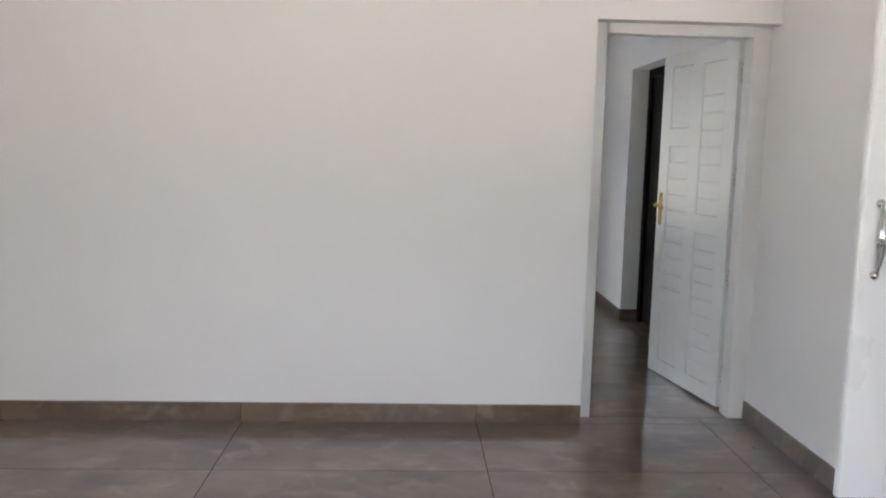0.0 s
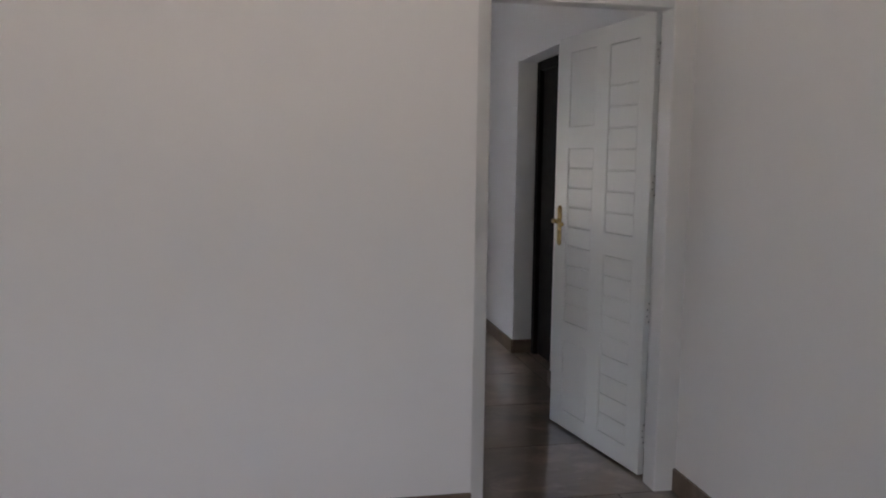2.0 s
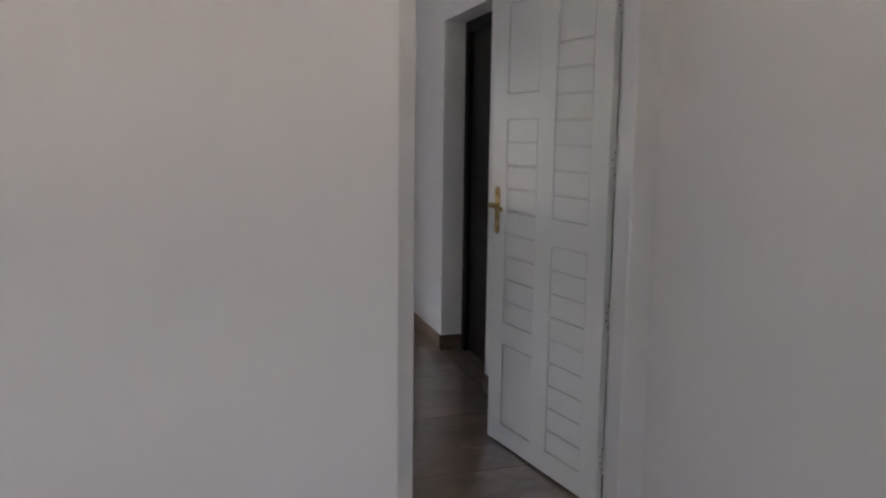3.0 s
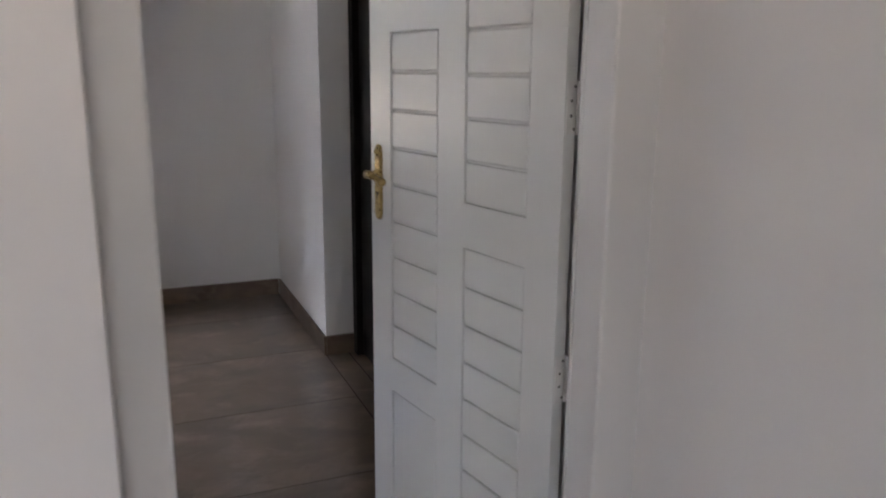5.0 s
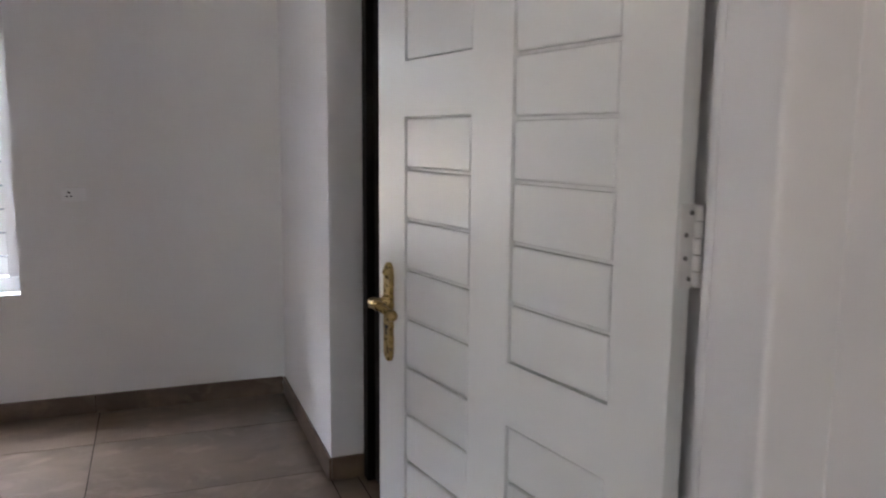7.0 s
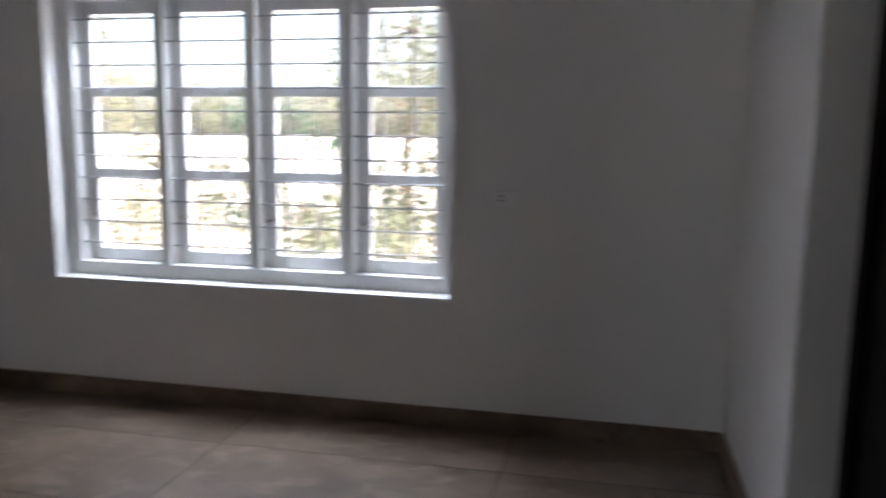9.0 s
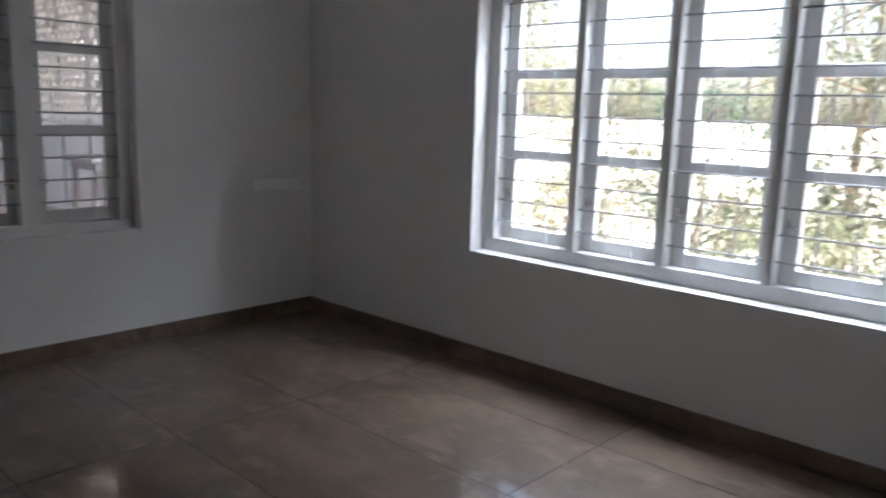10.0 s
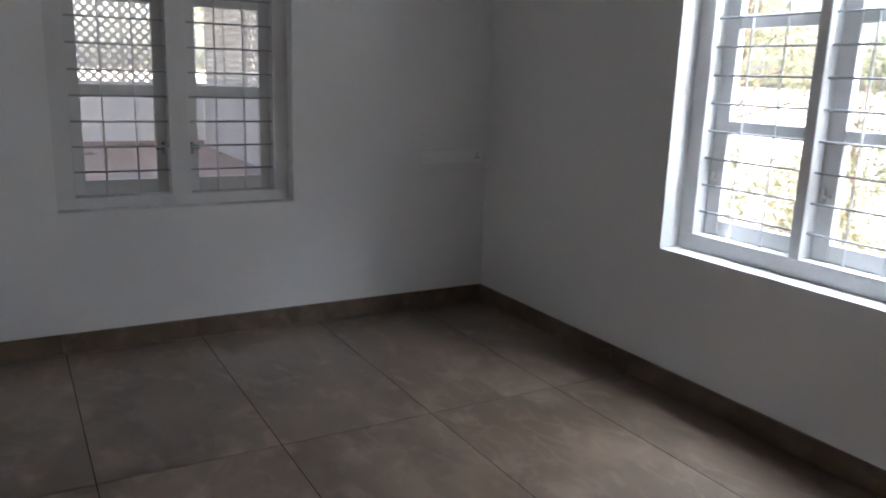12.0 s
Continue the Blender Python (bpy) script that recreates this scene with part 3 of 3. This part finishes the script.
def plant(name, label, category, at, height, spread, trunk_r, clumps, leaves, size, material, seed, low=0.25):
    """A tapered stem, limbs, and a crown of many small leaves in uneven clumps."""
    rng = random.Random(seed)
    t = thing(name, label, category, pose(*at))
    bm = bmesh.new()
    tops, p, r = [], Vector((0, 0, 0)), trunk_r
    for k in range(6):
        q = p + Vector((rng.uniform(-0.08, 0.08) * height * 0.3, rng.uniform(-0.08, 0.08) * height * 0.3, height * 0.13))
        rod(bm, p, q, r, 9, r * 0.85)
        p, r = q, r * 0.85
        tops.append((q, r))
    tips = []
    for k in range(clumps):
        q, rr = tops[rng.randrange(1, 6)] if low > 0.2 else tops[rng.randrange(0, 6)]
        a = rng.uniform(0, 2 * math.pi)
        e = spread * rng.uniform(0.35, 1.0)
        tip = Vector((math.cos(a) * e, math.sin(a) * e, height * rng.uniform(low, 1.0)))
        mid = q.lerp(tip, 0.5) + Vector((0, 0, 0.06 * height))
        rod(bm, q, mid, rr * 0.5, 6, rr * 0.35)
        rod(bm, mid, tip, rr * 0.35, 6, rr * 0.12)
        tips.append((mid, tip))
    part("trunk", bm, BARK, t)
    bm = bmesh.new()
    for k in range(int(leaves * 0.7)):
        mid, tip = tips[rng.randrange(len(tips))]
        c = mid.lerp(tip, rng.uniform(0.2, 1.1))
        off = Vector((rng.gauss(0, 1), rng.gauss(0, 1), rng.gauss(0, 0.8))) * spread * 0.13
        leaf_at(bm, c + off, off + Vector((0, 0, -0.1 * spread)) + Vector((rng.uniform(-.3, .3), rng.uniform(-.3, .3), 0)) * spread * 0.2,
                size * rng.uniform(0.6, 1.3), size * rng.uniform(0.14, 0.24), rng)
    part("crown", bm, material, t)
    return t


G = -0.46
plant("tree", "leafy tree in the sunny yard", "tree", (-0.3, 9.6, G), 5.2, 2.1, 0.08, 30, 8500, 0.12, LEAF, 1)
plant("tree", "slender yellow-green tree in the yard", "tree", (-8.9, 11.5, G), 5.0, 2.0, 0.08, 26, 6000, 0.12, LEAF_YELLOW, 2)
plant("tree", "tall tree with open crown in the yard", "tree", (-11.0, 13.5, G), 6.5, 2.6, 0.11, 26, 6500, 0.14, LEAF, 3)
plant("shrub", "bushy shrub beside the house", "shrub", (0.1, 7.2, G), 2.5, 1.0, 0.035, 24, 3600, 0.11, LEAF_YELLOW, 4, 0.12)
plant("shrub", "blue-green shrub in the yard", "shrub", (-3.9, 9.4, G), 2.3, 0.85, 0.035, 20, 3000, 0.09, LEAF_BLUE, 5, 0.12)
plant("shrub", "small shrub with arching branches in the yard", "shrub", (-2.7, 7.4, G), 1.5, 0.7, 0.03, 14, 1100, 0.10, LEAF, 6, 0.2)
plant("shrub", "sparse shrub with long leaves in the yard", "shrub", (-8.2, 9.0, G), 1.8, 0.9, 0.035, 16, 1800, 0.11, LEAF, 7, 0.15)
plant("shrub", "pale bushy shrub at the far side of the yard", "shrub", (-1.4, 10.8, G), 3.0, 1.2, 0.04, 24, 4200, 0.10, LEAF_YELLOW, 11, 0.1)
plant("shrub", "pale bushy shrub at the far side of the yard", "shrub", (-5.6, 10.0, G), 2.6, 1.1, 0.04, 24, 4000, 0.10, LEAF, 12, 0.1)
plant("shrub", "tall bushy shrub at the far side of the yard", "shrub", (1.2, 9.6, G), 3.2, 1.2, 0.04, 24, 4200, 0.10, LEAF, 13, 0.1)
for x, y, h, n, m, sd in ((-1.3, 6.9, 1.25, 1500, LEAF, 21), (-4.4, 7.6, 1.3, 1500, LEAF_YELLOW, 22), (-6.4, 8.0, 1.4, 1600, LEAF, 23), (0.6, 8.6, 1.7, 2000, LEAF_BLUE, 24),
                          (-2.0, 8.8, 1.5, 1800, LEAF, 25), (-9.6, 10.0, 1.6, 1800, LEAF_YELLOW, 26), (-3.1, 10.6, 1.9, 2200, LEAF_BLUE, 27)):
    plant("shrub", "low leafy shrub in the sunny yard", "shrub", (x, y, G), h, 0.75, 0.025, 18, n, 0.10, m, sd, 0.1)
plant("tree", "far tree beyond the porch", "tree", (-20.0, 6.5, G), 6.0, 2.4, 0.12, 24, 4600, 0.16, LEAF_YELLOW, 8)
plant("tree", "far tree beyond the yard", "tree", (2.0, 14.0, G), 6.6, 2.8, 0.12, 28, 7000, 0.15, LEAF, 9)
plant("tree", "far tree beyond the yard", "tree", (-4.2, 17.0, G), 6.4, 2.9, 0.12, 28, 7000, 0.15, LEAF, 10)


# ---------------- skirting and floor tiles ----------------
def tile_mesh(w, h, d=0.008):
    c = 0.0002
    bm = bmesh.new()
    lo = [bm.verts.new(p) for p in ((0, 0, -d), (w, 0, -d), (w, h, -d), (0, h, -d))]
    md = [bm.verts.new(p) for p in ((0, 0, -c), (w, 0, -c), (w, h, -c), (0, h, -c))]
    hi = [bm.verts.new(p) for p in ((c, c, 0), (w - c, c, 0), (w - c, h - c, 0), (c, h - c, 0))]
    for r0, r1 in ((lo, md), (md, hi)):
        for k in range(4):
            bm.faces.new((r0[k], r0[(k + 1) % 4], r1[(k + 1) % 4], r1[k]))
    bm.faces.new(hi)
    return mesh_of("tile", bm, TILE)


def lay(parent, x0, x1, y0, y1, jx, jy, px, py, gap=0.004):
    """Tiles of px by py with joints through (jx, jy), cut at the edges of the area."""
    meshes = {}
    xs = sorted({x0, x1, *[jx + k * px for k in range(-12, 12) if x0 + 0.02 < jx + k * px < x1 - 0.02]})
    ys = sorted({y0, y1, *[jy + k * py for k in range(-20, 20) if y0 + 0.02 < jy + k * py < y1 - 0.02]})
    for a, b in zip(xs, xs[1:]):
        for c, d in zip(ys, ys[1:]):
            key = (round(b - a, 3), round(d - c, 3))
            if key not in meshes:
                meshes[key] = tile_mesh(b - a - gap, d - c - gap)
            ob = new("tile", meshes[key])
            ob.parent = parent
            ob.location = (a + gap / 2, c + gap / 2, 0)


lay(floor_a, LA, EA, BA, 0.10, 0.676, -0.003, 1.230, 0.622)
lay(floor_b, LB, RB, 0.10, FB, -0.066, 2.004, 1.332, 0.652)
lay(floor_b, RB, RB + TH, D0, D1, RB + TH / 2, D0 - 1, 3, 3)

SKH, SKT = 0.10, 0.012


def skirting(name, a, b, inward, joints):
    """A run of skirting tiles from a to b, standing SKT proud of the wall towards inward."""
    a, b, n = Vector((*a, 0)), Vector((*b, 0)), Vector((*inward, 0))
    run = thing(name, "brown-grey marbled tile skirting along the wall foot", "skirting", kind="structure")
    d = (b - a).normalized()
    cuts = [0.0, *joints, (b - a).length]
    if joints:
        bm = bmesh.new()
        for p in joints:
            box(bm, p - 0.003, p + 0.003, 0.0004, SKT - 0.002, 0.0, SKH - 0.002)
        bm.transform(Matrix(((d.x, n.x, 0, a.x), (d.y, n.y, 0, a.y), (0, 0, 1, 0), (0, 0, 0, 1))))
        part("grout_joint", bm, GROUT, run)
    for p, q in zip(cuts, cuts[1:]):
        bm = bmesh.new()
        box(bm, p + 0.0012, q - 0.0012, 0.0005, SKT, 0.001, SKH)
        top = [e for e in bm.edges if all(v.co.z > SKH - 0.001 and v.co.y > SKT - 0.001 for v in e.verts)]
        bmesh.ops.bevel(bm, geom=top, offset=0.003, segments=2, affect="EDGES", profile=0.5)
        bm.transform(Matrix(((d.x, n.x, 0, a.x), (d.y, n.y, 0, a.y), (0, 0, 1, 0), (0, 0, 0, 1))))
        part("skirting_tile", bm, SKIRT, run)


skirting("skirting_middle_a", (0.0, 0), (LA, 0), (0, -1), [0.558, 1.791, 3.02])
skirting("skirting_right_a", (RA, FY0), (RA, BA), (-1, 0), [0.62, 1.83, 3.05, 4.26])
skirting("skirting_far_b", (RB - SKT, FB), (LB + SKT, FB), (0, -1), [0.98, 2.30, 3.62])
skirting("skirting_left_b", (LB, FB), (LB, TH), (1, 0), [0.45, 1.10, 1.78, 2.43, 3.08])
skirting("skirting_right_b", (RB, FB - SKT), (RB, D1 - SKT), (-1, 0), [0.45])
skirting("skirting_near_b", (RB, D0 + SKT), (RB, TH), (-1, 0), [0.7])
skirting("skirting_reveal", (RB, D1), (XF, D1), (0, -1), [])
skirting("skirting_reveal_near", (XF, D0), (RB, D0), (0, 1), [])
